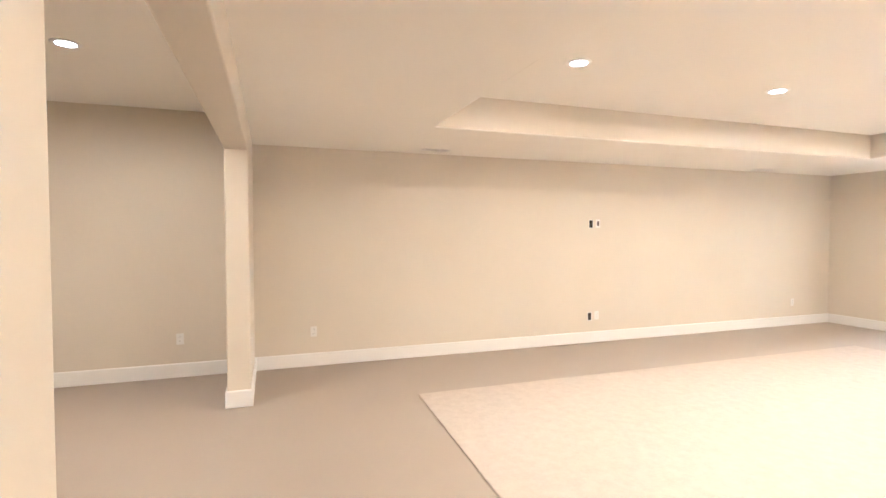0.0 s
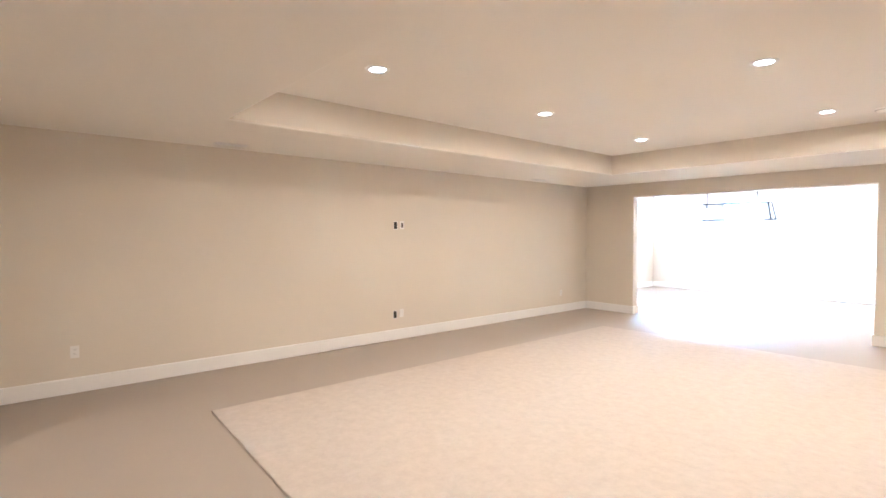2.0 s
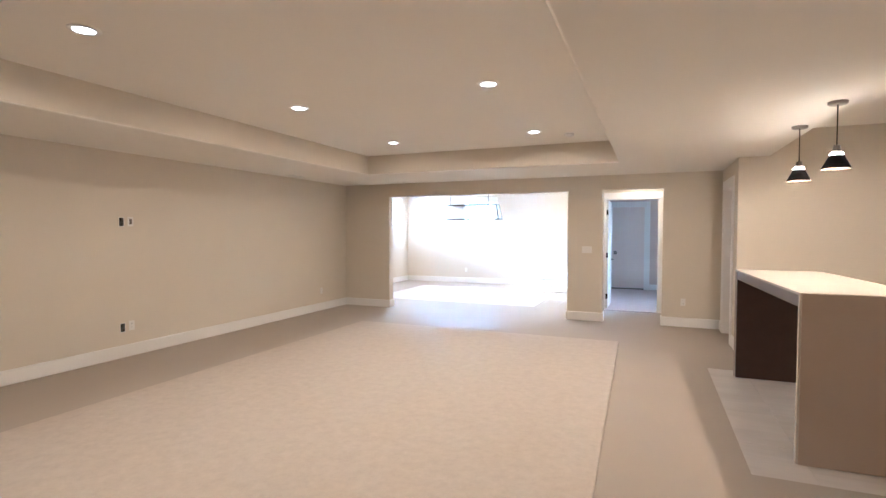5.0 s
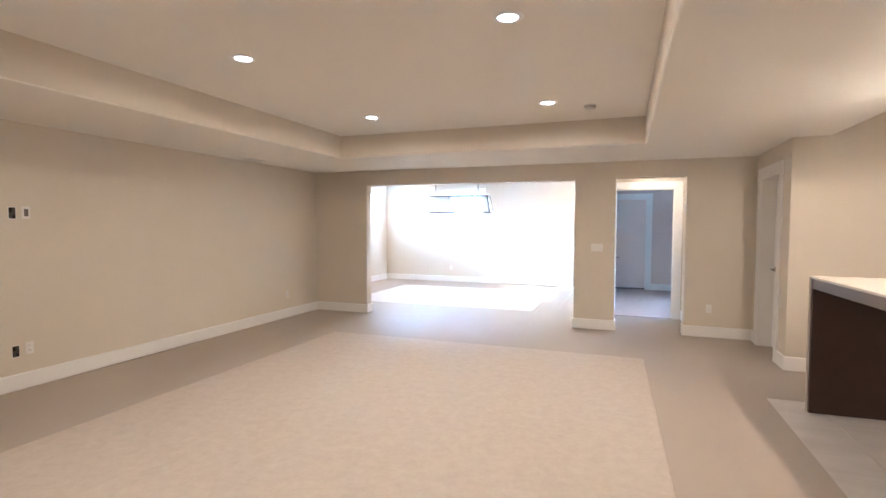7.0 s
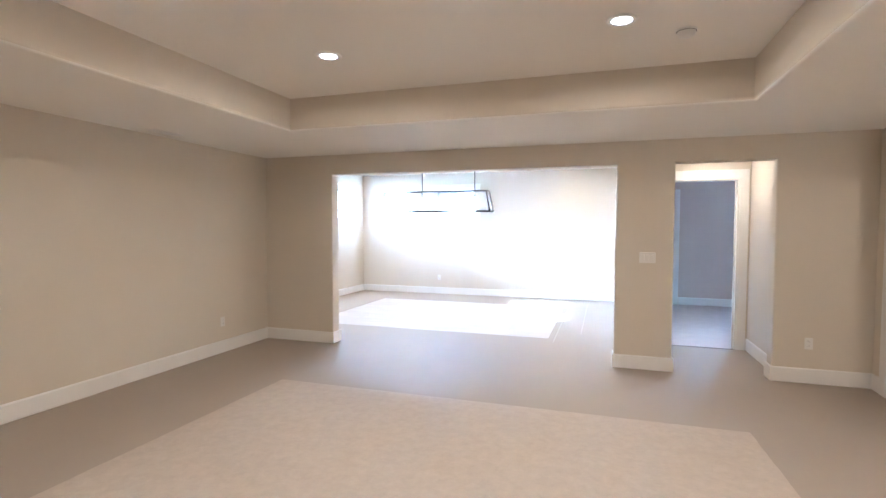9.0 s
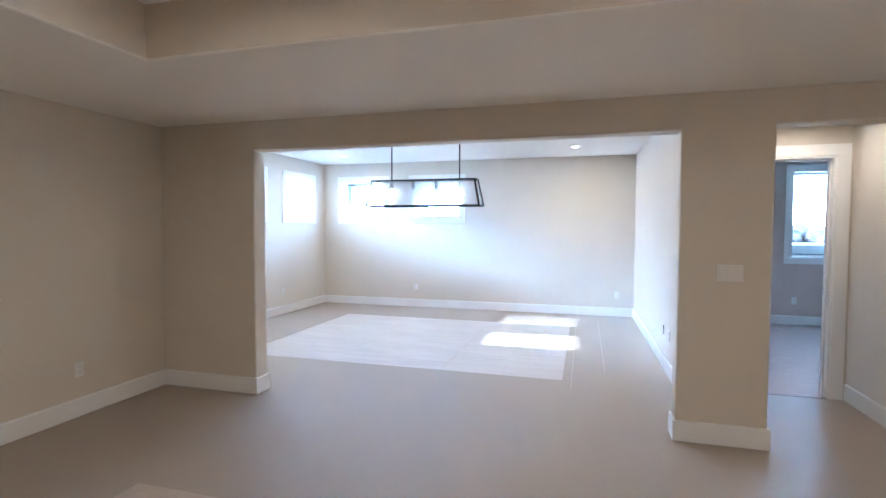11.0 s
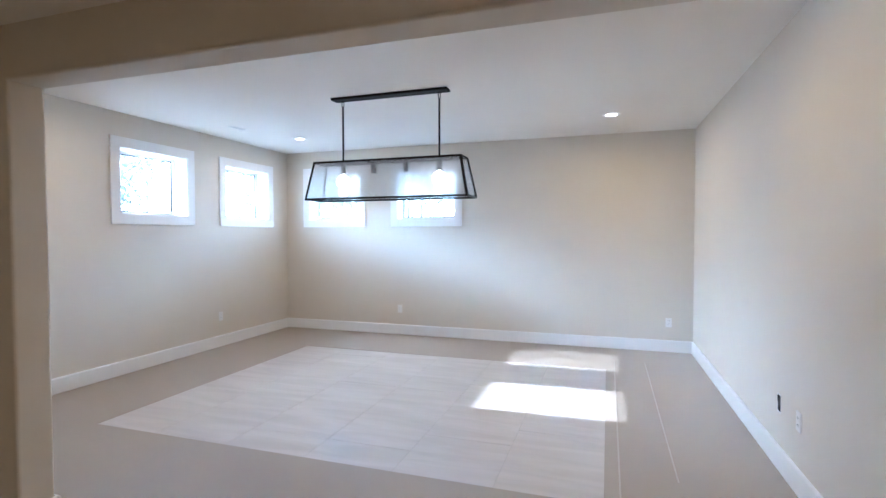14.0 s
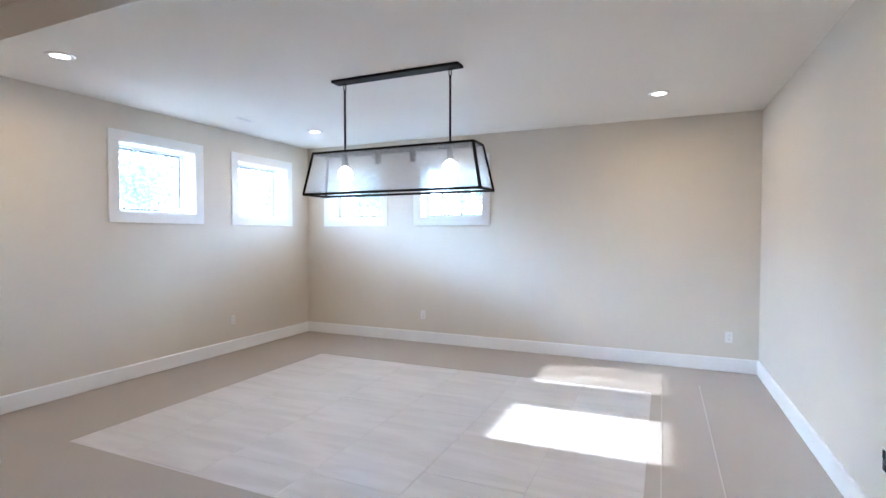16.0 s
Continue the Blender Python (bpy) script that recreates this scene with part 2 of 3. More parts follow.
# ---- floors ----
solo("floor", slab("z", -0.30, -0.0045, -1.45, 9.9, -12.6, 5.42), GROUT, "grey grout bed under the pale floor tiles", "floor", "structure")
floor = bpy.data.objects["floor"]
solo("floor_cover", slab("z", -0.004, 0.0, DX0, 9.6, -12.4, DY1,
     [(-0.11, 3.645, 1.215, 4.075), (6.385, 8.3, -5.128, -2.50), (4.70, 9.7, 1.315, 5.2), (-0.1, 0.023, -6.6, -2.4)]), COVER,
     "taupe protection sheet taped over the whole floor", "floor covering", "structure")
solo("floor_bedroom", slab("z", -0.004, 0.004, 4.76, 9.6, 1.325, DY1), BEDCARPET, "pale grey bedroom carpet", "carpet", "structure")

# ---- walls ----
HEAD = 2.187
GROUND = 1.25


def wall(name, *a, label="greige painted plaster wall", material=None, **k):
    return solo(name, slab(*a, **k), material or WALL, label, "wall", "structure")


wall("wall_west", "x", -0.25, 0.0, -12.6, 0.0, -0.012, ROOF)
wall("wall_partition", "y", 0.0, WT, -1.172, 9.8, -0.012, ROOF, holes=[(1.012, 4.472, -1, HEAD), (5.05, 5.962, -1, 2.20)], round_=0.014)
W1, W2 = (2.29, 3.178, 1.682, 2.393), (3.79, 4.685, 1.682, 2.393)
W3, W4 = (-0.765, 0.108, 1.682, 2.393), (0.72, 1.612, 1.682, 2.393)
# The sixth opening is out of view, added to bring daylight into the bedroom.
W5, W6_ADDED, D5 = (6.94, 7.65, 1.06, 2.40), (8.40, 9.18, 1.05, 2.36), (4.83, 5.655, -1, 2.17)
wall("wall_window_west", "x", -1.45, DX0, -0.25, 5.42, -0.012, ROOF, holes=[W1, W2])
wall("wall_window_north", "y", DY1, 5.42, DX0, 9.8, -0.012, ROOF, holes=[W3, W4, W5, W6_ADDED, D5])
east = wall("wall_dining_east", "x", DX1, 4.77, WT, DY1, -0.012, ROOF)
SKEW = 0.045                            # the east wall of the window room runs slightly out of square
for v in east.data.vertices:
    if v.co.y < 1 and v.co.x < 4.7:
        v.co.x += SKEW
wall("wall_link", "y", -0.25, 0.0, -1.172, -0.25, -0.012, ROOF)
wall("wall_alcove_east", "x", 6.062, 6.182, WT, 1.33, -0.012, ROOF)
wall("wall_bedroom", "y", 1.33, 1.45, 4.77, 9.6, -0.012, ROOF, holes=[(4.958, 5.942, -1, 2.146)])
wall("wall_east", "x", EX, 6.95, -1.30, 0.0, -0.012, ROOF, holes=[(-1.07, -0.27, -1, 2.13)])
wall("wall_east_end", "x", EX, 6.95, -1.46, -1.30, -0.012, ROOF)
wall("wall_closet", "x", 7.75, 7.9, -1.30, 0.0, -0.012, ROOF)
wall("wall_kitchen_north", "y", -1.46, -1.30, 6.95, 9.6, -0.012, ROOF)
wall("wall_kitchen_east", "x", 9.6, 9.8, -12.6, DY1, -0.012, ROOF)
wall("wall_nib", "y", NIB_Y0, NIB_Y1, 0.0, 9.6, -0.012, ROOF, holes=[(NIB_X, 5.225, -1, 2.20)], round_=0.012)
wall("wall_south", "y", -12.6, -12.4, 0.0, 9.6, -0.012, ROOF)
wall("wall_nook_east", "x", 6.6, 6.75, -12.4, NIB_Y0, -0.012, ROOF)
solo("roof", slab("z", ROOF, 3.25, -1.9, 10.2, -13.0, 5.9), ROOFM, "grey flat roof deck over the rooms", "roof", "structure")


# Thin sheets added over the bedroom walls to carry the warm tint.
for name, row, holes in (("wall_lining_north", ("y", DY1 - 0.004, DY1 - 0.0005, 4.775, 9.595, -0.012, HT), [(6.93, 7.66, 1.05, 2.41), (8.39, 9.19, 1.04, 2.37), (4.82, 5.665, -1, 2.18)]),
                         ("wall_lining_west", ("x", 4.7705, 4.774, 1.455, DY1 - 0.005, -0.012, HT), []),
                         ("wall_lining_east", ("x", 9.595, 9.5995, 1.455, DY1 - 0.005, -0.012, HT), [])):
    wall(name, *row, label="thin added bedroom wall lining tinted warm against blue daylight", material=BEDWALL, holes=holes)


# ---- ceilings ----
def ring(x0, x1, y0, y1, inner, rad, top):
    """The lowered ceiling round the raised part, with a rounded lower arris, the upright faces and the lid."""
    bm = bmesh.new()
    ix0, ix1, iy0, iy1 = inner
    rows = [((x0, x1, y0, y1), H), ((ix0 - rad, ix1 + rad, iy0 - rad, iy1 + rad), H)]
    for k in range(1, 11):
        a = math.radians(9 * k)
        o = rad * (1 - math.sin(a))
        rows.append(((ix0 - o, ix1 + o, iy0 - o, iy1 + o), H + rad * (1 - math.cos(a))))
    rows.append((inner, top))
    loops = []
    for (a, b, c, d), z in rows:
        loops.append([bm.verts.new(p) for p in ((a, c, z), (b, c, z), (b, d, z), (a, d, z))])
    for k, (p, q) in enumerate(zip(loops, loops[1:])):
        for i in range(4):
            bm.faces.new((p[i], p[(i + 1) % 4], q[(i + 1) % 4], q[i])).material_index = 1 if k > 6 else 0
    bm.faces.new(loops[-1])
    up = [bm.verts.new((v.co.x, v.co.y, ROOF - 0.01)) for v in loops[0]]
    for i in range(4):
        bm.faces.new((loops[0][i], loops[0][(i + 1) % 4], up[(i + 1) % 4], up[i]))
    bm.faces.new(up)
    return bm


main_lid = solo("ceiling_main", ring(0.0, 7.12, NIB_Y1, 0.0, TRAY, 0.026, HT), CEIL, "smooth pale painted ceiling with a greige-sided raised tray", "ceiling", "structure")
main_lid.data.materials.append(WALL)
solo("ceiling_dining", slab("z", HT, HT + 0.12, DX0, 4.75, WT, DY1), CEIL, "smooth pale painted ceiling", "ceiling", "structure")
solo("ceiling_kitchen", slab("z", HT, HT + 0.12, 7.12, 9.6, NIB_Y1, -1.46), CEIL, "higher ceiling over the bar side", "ceiling", "structure")
solo("ceiling_nook", slab("z", HT, HT + 0.12, 0.0, 6.6, -12.4, NIB_Y0), CEIL, "smooth painted ceiling", "ceiling", "structure")
solo("ceiling_alcove", slab("z", H, H + 0.12, 4.77, 6.062, WT, 1.33), CEIL, "smooth painted alcove ceiling", "ceiling", "structure")
solo("ceiling_bedroom", slab("z", HT, HT + 0.12, 4.77, 9.6, 1.45, DY1), CEIL, "smooth painted bedroom ceiling", "ceiling", "structure")


# ---- baseboards ----
def baseboard(x0, y0, x1, y1, side):
    """A board on the wall line from (x0, y0) to (x1, y1), standing out by its thickness towards side (+1 or -1) along the other axis."""
    bm = bmesh.new()
    prof = [(0, 0.005), (BBT, 0.005), (BBT, BB - 0.012), (BBT - 0.004, BB - 0.004), (BBT - 0.008, BB), (0, BB)]
    ends = []
    for x, y in ((x0, y0), (x1, y1)):
        if y0 == y1:
            ends.append([bm.verts.new((x, y + side * d, z)) for d, z in prof])
        else:
            ends.append([bm.verts.new((x + side * d, y, z)) for d, z in prof])
    for i in range(len(prof)):
        j = (i + 1) % len(prof)
        bm.faces.new((ends[0][i], ends[0][j], ends[1][j], ends[1][i]))
    bm.faces.new(ends[0]), bm.faces.new(ends[1])
    return solo("baseboard", bm, TRIM, "white painted baseboard along the wall foot", "baseboard", "structure")


T = BBT
for row in (
    (0, NIB_Y1, 0, 0, 1), (T, 0, 1.012 + T, 0, -1), (1.012, 0, 1.012, WT, 1), (DX0, WT, 1.012 + T, WT, 1),
    (4.472, 0, 4.472, WT, -1), (4.472 - T, 0, 5.05 + T, 0, -1), (5.05, 0, 5.05, WT, 1), (4.472 - T, WT, DX1 + SKEW, WT, 1), (4.77, WT, 5.05 + T, WT, 1),
    (5.962, 0, 5.962, WT, -1), (5.962 - T, 0, EX, 0, -1), (5.962 - T, WT, 6.062, WT, 1), (6.062, WT + T, 6.062, 1.311, -1),
    (EX, -0.155, EX, -T, -1), (EX, -1.46, EX, -1.185, -1), (EX - T, -1.46, 9.6, -1.46, -1),
    (DX0, WT + T, DX0, DY1, 1), (DX0 + T, DY1, DX1, DY1, -1), (DX1, WT + T, DX1, DY1 - T, -1),
    (4.77, 1.45, 4.77, DY1, 1), (5.775, DY1, 9.6, DY1, -1), (6.045, 1.45, 9.6, 1.45, 1),
    (T, NIB_Y1, NIB_X + T, NIB_Y1, 1), (NIB_X, NIB_Y0, NIB_X, NIB_Y1, 1), (0, NIB_Y0, NIB_X + T, NIB_Y0, -1),
    (0, -12.4, 0, NIB_Y0 - T, 1), (5.225, NIB_Y0, 5.225, NIB_Y1, -1), (5.225 - T, NIB_Y1, 9.6, NIB_Y1, 1),
    (T, -12.4, 6.6, -12.4, 1), (6.6, -12.4 + T, 6.6, NIB_Y0, -1), (9.6, NIB_Y1 + T, 9.6, -1.46 - T, -1)):
    board = baseboard(*row)
    if row[0] == row[2] == DX1:
        for v in board.data.vertices:
            v.co.x += SKEW if v.co.y < 1 else 0


# ---- windows ----
def window(name, axis, wall_in, out, u0, u1, z0, z1, depth=0.235, cas=0.098, sill=False):
    """A window in the hole (u0, u1, z0, z1). wall_in: the room face of the wall; out: +1 or -1, the way to the outside."""
    w = tagged(new(name), "white cased basement window with clear glass", "window", "", "structure")

    def b(*rows, bevel=0.0):
        bm = bmesh.new()
        for a0, a1, p0, p1, q0, q1 in rows:
            lo, hi = sorted((wall_in + out * a0, wall_in + out * a1))
            box(bm, *((lo, p0, q0, hi, p1, q1) if axis == "x" else (p0, lo, q0, p1, hi, q1)), bevel=bevel)
        return bm

    t = 0.012
    part("casing", b((-0.018, 0, u0 - cas, u1 + cas, z1, z1 + cas), (-0.018, 0, u0 - cas, u1 + cas, z0 - cas, z0),
                     (-0.018, 0, u0 - cas, u0, z0, z1), (-0.018, 0, u1, u1 + cas, z0, z1), bevel=0.002), TRIM, w)
    part("jamb_liner", b((-0.010, depth, u0, u0 + t, z0 + t, z1 - t), (-0.010, depth, u1 - t, u1, z0 + t, z1 - t),
                         (-0.010, depth, u0, u1, z0, z0 + t), (-0.010, depth, u0, u1, z1 - t, z1)), TRIM, w)
    f = 0.028
    a, c, e, g = u0 + t, u1 - t, z0 + t, z1 - t
    part("window_frame", b((depth - 0.05, depth, a, a + f, e, g), (depth - 0.05, depth, c - f, c, e, g),
                           (depth - 0.05, depth, a + f, c - f, e, e + f), (depth - 0.05, depth, a + f, c - f, g - f, g), bevel=0.002), TRIM, w)
    k = 0.011
    a, c, e, g = a + f, c - f, e + f, g - f
    part("gasket", b((depth - 0.034, depth - 0.022, a, a + k, e, g), (depth - 0.034, depth - 0.022, c - k, c, e, g),
                     (depth - 0.034, depth - 0.022, a + k, c - k, e, e + k), (depth - 0.034, depth - 0.022, a + k, c - k, g - k, g)), BRONZE, w)
    p = part("pane", b((depth - 0.030, depth - 0.026, a + k, c - k, e + k, g - k)), PANE, w)
    p.visible_shadow = False
    return w


window("window_1", "x", DX0, -1, *W1)
window("window_2", "x", DX0, -1, *W2)
window("window_3", "y", DY1, 1, *W3)
window("window_4", "y", DY1, 1, *W4)
window("window_5", "y", DY1, 1, *W5)
# Unseen extra window; it only brightens the bedroom.
window("window_6", "y", DY1, 1, *W6_ADDED)


# ---- doors ----
def lever(parent, x, y, z, axis, face, toward):
    """A lever handle on a door face. axis: the way out of the face (x or y) with sign face; toward: the way the lever points."""
    h = part("handle", boxes((-0.001, -0.028, -0.032, 0.008, 0.028, 0.032), bevel=0.003), NICKEL, parent, "brushed nickel lever handle")
    bm = bmesh.new()
    tube(bm, [(0.006, 0, 0), (0.05, 0, 0)], 0.009)
    part("neck", bm, NICKEL, h)
    part("lever", boxes((0.043, -0.012, -0.009, 0.057, 0.115, 0.009), bevel=0.004), NICKEL, h)
    m = Matrix.Diagonal((face, toward, 1, 1)) if axis == "x" else Matrix(((0, toward, 0, 0), (face, 0, 0, 0), (0, 0, 1, 0), (0, 0, 0, 1)))
    h.matrix_basis = Matrix.Translation((x, y, z))
    for o in (h, *h.children):
        o.data.transform(m)
        if m.determinant() < 0:
            o.data.flip_normals()


def casing_y(parent, y, out, x0, x1, z, w=0.115, left=True):
    lo, hi = sorted((y, y + out * 0.018))
    rows = [(x1, lo, 0, x1 + w, hi, z), (x0 - (w if left else 0), lo, z, x1 + w, hi, z + w)]
    if left:
        rows.append((x0 - w, lo, 0, x0, hi, z))
    part("casing", boxes(*rows, bevel=0.002), TRIM, parent)


door_1 = tagged(new("door_1"), "white closed closet door in a deep cased opening", "door", "", "structure")
part("leaf", boxes((6.945, -1.045, 0.008, 6.985, -0.295, 2.104), bevel=0.002), DOORM, door_1)
part("casing", boxes((EX - 0.018, -0.27, 0, EX, -0.155, 2.13), (EX - 0.018, -1.185, 0, EX, -1.07, 2.13), (EX - 0.018, -1.185, 2.13, EX, -0.155, 2.245), bevel=0.002), TRIM, door_1)
part("jamb", boxes((EX - 0.008, -0.292, 0, 6.95, -0.27, 2.108), (EX - 0.008, -1.07, 0, 6.95, -1.048, 2.108), (EX - 0.008, -1.07, 2.108, 6.95, -0.27, 2.13)), TRIM, door_1)
lever(door_1, 6.945, -0.375, 0.985, "x", -1, -1)

door_2 = tagged(new("door_2"), "white bedroom door standing open inwards", "door", "", "structure")
casing_y(door_2, 1.33, -1, 4.958, 5.942, 2.146, 0.100)
casing_y(door_2, 1.45, 1, 4.958, 5.942, 2.146, 0.100)
part("jamb", boxes((4.958, 1.32, 0, 4.980, 1.46, 2.124), (5.920, 1.32, 0, 5.942, 1.46, 2.124), (4.958, 1.32, 2.124, 5.942, 1.46, 2.146)), TRIM, door_2)
part("door_stop", boxes((4.980, 1.38, 0, 4.992, 1.415, 2.112), (5.908, 1.38, 0, 5.920, 1.415, 2.112), (4.980, 1.38, 2.112, 5.920, 1.415, 2.124)), TRIM, door_2)
part("leaf", boxes((4.985, 1.48, 0.012, 5.025, 2.37, 2.108), bevel=0.002), DOORM, door_2)
lever(door_2, 5.025, 2.30, 0.93, "x", 1, -1)
for z in (0.20, 1.00, 1.83):
    h = part("hinge", boxes((4.989, 1.475, z, 5.023, 1.4785, z + 0.10)), BRONZE, door_2, "dark hinge leaf on the door edge")
    bm = bmesh.new()
    cyl(bm, 4.9855, 1.4695, z, z + 0.10, 0.007, n=12)
    part("knuckle", bm, BRONZE, h)
part("strike_plate", boxes((5.9175, 1.418, 0.91, 5.9195, 1.446, 0.985)), BRONZE, door_2, "dark strike plate")
part("threshold", boxes((4.980, 1.31, 0.0, 5.920, 1.328, 0.006), bevel=0.002), NICKEL, door_2, "thin dark threshold strip")

door_3 = tagged(new("door_3"), "white closed outer door with a dark lever lock", "door", "", "structure")
part("leaf", boxes((4.85, 5.20, 0.045, 5.635, 5.245, 2.148), bevel=0.002), BEDDOOR, door_3)
part("sill", boxes((4.85, 5.15, 0.004, 5.635, 5.30, 0.036), bevel=0.003), NICKEL, door_3, "low dark metal door sill")
part("jamb", boxes((4.83, 5.135, 0.004, 4.85, 5.30, 2.15), (5.635, 5.135, 0.004, 5.655, 5.30, 2.15), (4.83, 5.135, 2.15, 5.655, 5.30, 2.17)), TRIM, door_3)
part("casing", boxes((5.655, 5.125, 0.004, 5.77, DY1, 2.17), (4.775, 5.125, 2.17, 5.77, DY1, 2.285), (4.775, 5.125, 0.004, 4.83, DY1, 2.17), bevel=0.002), TRIM, door_3)
lock = part("lock_plate", boxes((4.885, 5.188, 0.905, 4.965, 5.20, 1.005), bevel=0.006), NICKEL, door_3, "dark metal lock plate")
bm = bmesh.new()
cyl(bm, 4.925, 0.955, 5.145, 5.188, 0.026, axis="y")
part("knob", bm, NICKEL, lock, "short round knob")
part("thumb_turn", boxes((4.955, 5.172, 0.948, 4.985, 5.188, 0.962), bevel=0.003), NICKEL, lock)


# ---- recessed lights, vents, detector ----
def downlight(x, y, z, power, group, on=True):
    d = thing("recessed_light", "round white recessed ceiling light, lit warm", "ceiling light", (x, y, z), group=group)
    bm = bmesh.new()
    lathe(bm, [(0.058, -0.002), (0.062, -0.008), (0.086, -0.007), (0.092, -0.001), (0.092, 0.0)])
    part("trim_ring", bm, TRIM, d, "white trim ring", True)
    bm = bmesh.new()
    cyl(bm, 0, 0, -0.004, 0.0, 0.060, n=32)
    part("lens", bm, LENS, d, "glowing lens")
    la = bpy.data.lights.new("downlight", "AREA")
    la.shape, la.size, la.energy, la.color, la.spread = "DISK", 0.12, power, WARM, radians(172)
    lo = new("downlight_lamp", la)
    lo.location = (0, 0, -0.012)
    lo.parent = d
    return d


for x, y in ((2.551, -6.657), (2.509, -4.577), (2.449, -2.479), (4.52, -6.68), (4.51, -4.635), (4.433, -2.503)):
    downlight(x, y, HT, DOWNLIGHT, "recessed lights in the tray ceiling")
for x, y in ((-0.243, 1.29), (-0.243, 4.15), (3.68, 4.07), (3.68, 1.29)):
    downlight(x, y, HT, DOWNLIGHT * 1.55, "recessed lights over the window room")
downlight(1.76, -10.07, HT, NOOK_LIGHT, "recessed lights in the nook")
downlight(4.4, -10.07, HT, NOOK_LIGHT, "recessed lights in the nook")
downlight(5.6, 0.85, H, 1.6, "recessed light in the alcove")
for y in (-3.5, -5.6):
    downlight(8.06, y, HT, DOWNLIGHT * 0.25, "recessed lights behind the bar")


def vent(x, y, z, lx, ly, n):
    v = thing("ceiling_vent", "white slotted air vent flush with the ceiling", "air vent", (x, y, z), group="ceiling vents")
    a, b = lx / 2, ly / 2
    part("frame", boxes((-a, -b, -0.006, a, -b + 0.008, 0), (-a, b - 0.008, -0.006, a, b, 0), (-a, -b + 0.008, -0.006, -a + 0.008, b - 0.008, 0), (a - 0.008, -b + 0.008, -0.006, a, b - 0.008, 0)), TRIM, v)
    part("backing", boxes((-a + 0.008, -b + 0.008, -0.0015, a - 0.008, b - 0.008, 0)), DARKBOX, v, "dark duct behind the slats")
    for i in range(n):
        w = (lx - 0.016) / n
        c = -a + 0.008 + (i + 0.5) * w
        part("slat", boxes((c - w * 0.14, -b + 0.008, -0.005, c + w * 0.14, b - 0.008, -0.0018)), TRIM, v, "white metal slat")


vent(0.30, -7.02, H, 0.12, 0.32, 5)
vent(0.235, -1.83, H, 0.12, 0.32, 5)
vent(-0.56, 3.33, HT, 0.07, 0.22, 3)

wv = thing("wall_vent", "white slatted return air grille high on the wall", "air vent", (DX1 + 0.0405, 0.69, 2.44), 0.5)
part("frame", boxes((-0.010, -0.155, -0.10, 0, -0.135, 0.10), (-0.010, 0.135, -0.10, 0, 0.155, 0.10), (-0.010, -0.135, -0.10, 0, 0.135, -0.08), (-0.010, -0.135, 0.08, 0, 0.135, 0.10), bevel=0.002), TRIM, wv)
part("backing", boxes((-0.002, -0.135, -0.08, 0, 0.135, 0.08)), APRON, wv, "grey duct behind the slats")
for i in range(8):
    part("slat", boxes((-0.008, -0.135, -0.079 + 0.02 * i, -0.003, 0.135, -0.062 + 0.02 * i)), TRIM, wv)

det = thing("smoke_detector", "white round smoke detector on the tray ceiling", "smoke detector", (4.82, -2.225, HT))
bm = bmesh.new()
lathe(bm, [(0.0, -0.012), (0.058, -0.012), (0.062, -0.006), (0.062, 0.0)])
part("base", bm, PLATE, det, smooth=True)
bm = bmesh.new()
lathe(bm, [(0.0, -0.045), (0.032, -0.045), (0.046, -0.038), (0.055, -0.018), (0.055, -0.013)])
part("cover", bm, PLATE, det, smooth=True)
# Shadow between base and cover, made as a dark ring.
bm = bmesh.new()
cyl(bm, 0, 0, -0.0135, -0.0118, 0.0585, n=32)
part("vent_ring", bm, DARKBOX, det, "dark ring standing in for the shadow round the cover")


# ---- wall plates ----
def plate(name, at, rz, kind, label, group):
    """A cover plate in its own frame: it stands on the plane y = 0 and faces -y."""
    gang = 3 if kind == "switch3" else 1
    w, h = 0.07 + 0.046 * (gang - 1), 0.114
    p = thing(name, label, "wall plate", at, rz, group)
    if kind == "box":
        part("surround", slab("y", -0.001, 0.0, -0.034, 0.034, -0.058, 0.058, [(-0.027, 0.027, -0.05, 0.05)]), PLATE, p)
        part("recess", boxes((-0.027, -0.0008, -0.05, 0.027, 0.0, 0.05)), DARKBOX, p)
        part("bracket", boxes((-0.022, -0.004, 0.008, -0.004, -0.001, 0.046)), BRONZE, p)
        part("wire_nut", boxes((0.002, -0.005, -0.044, 0.02, -0.001, -0.02)), BRONZE, p)
        return p
    part("cover", boxes((-w / 2, -0.006, -h / 2, w / 2, 0, h / 2), bevel=0.002), PLATE, p)
    for g in range(gang):
        x = (g - (gang - 1) / 2) * 0.046
        if kind == "outlet":
            for z in (0.021, -0.021):
                socket = part("socket", boxes((x - 0.016, -0.0085, z - 0.014, x + 0.016, -0.006, z + 0.014), bevel=0.002), PLATE, p)
                part("slot", boxes((x - 0.008, -0.0092, z - 0.003, x - 0.005, -0.0085, z + 0.006), (x + 0.005, -0.0092, z - 0.003, x + 0.008, -0.0085, z + 0.006)), DARKBOX, socket)
        elif kind == "media":
            part("insert", boxes((x - 0.017, -0.0075, -0.033, x + 0.017, -0.006, 0.033)), APRON, p, "grey insert")
        else:
            part("rocker", boxes((x - 0.016, -0.010, -0.033, x + 0.016, -0.006, 0.033), bevel=0.002), PLATE, p)
    return p


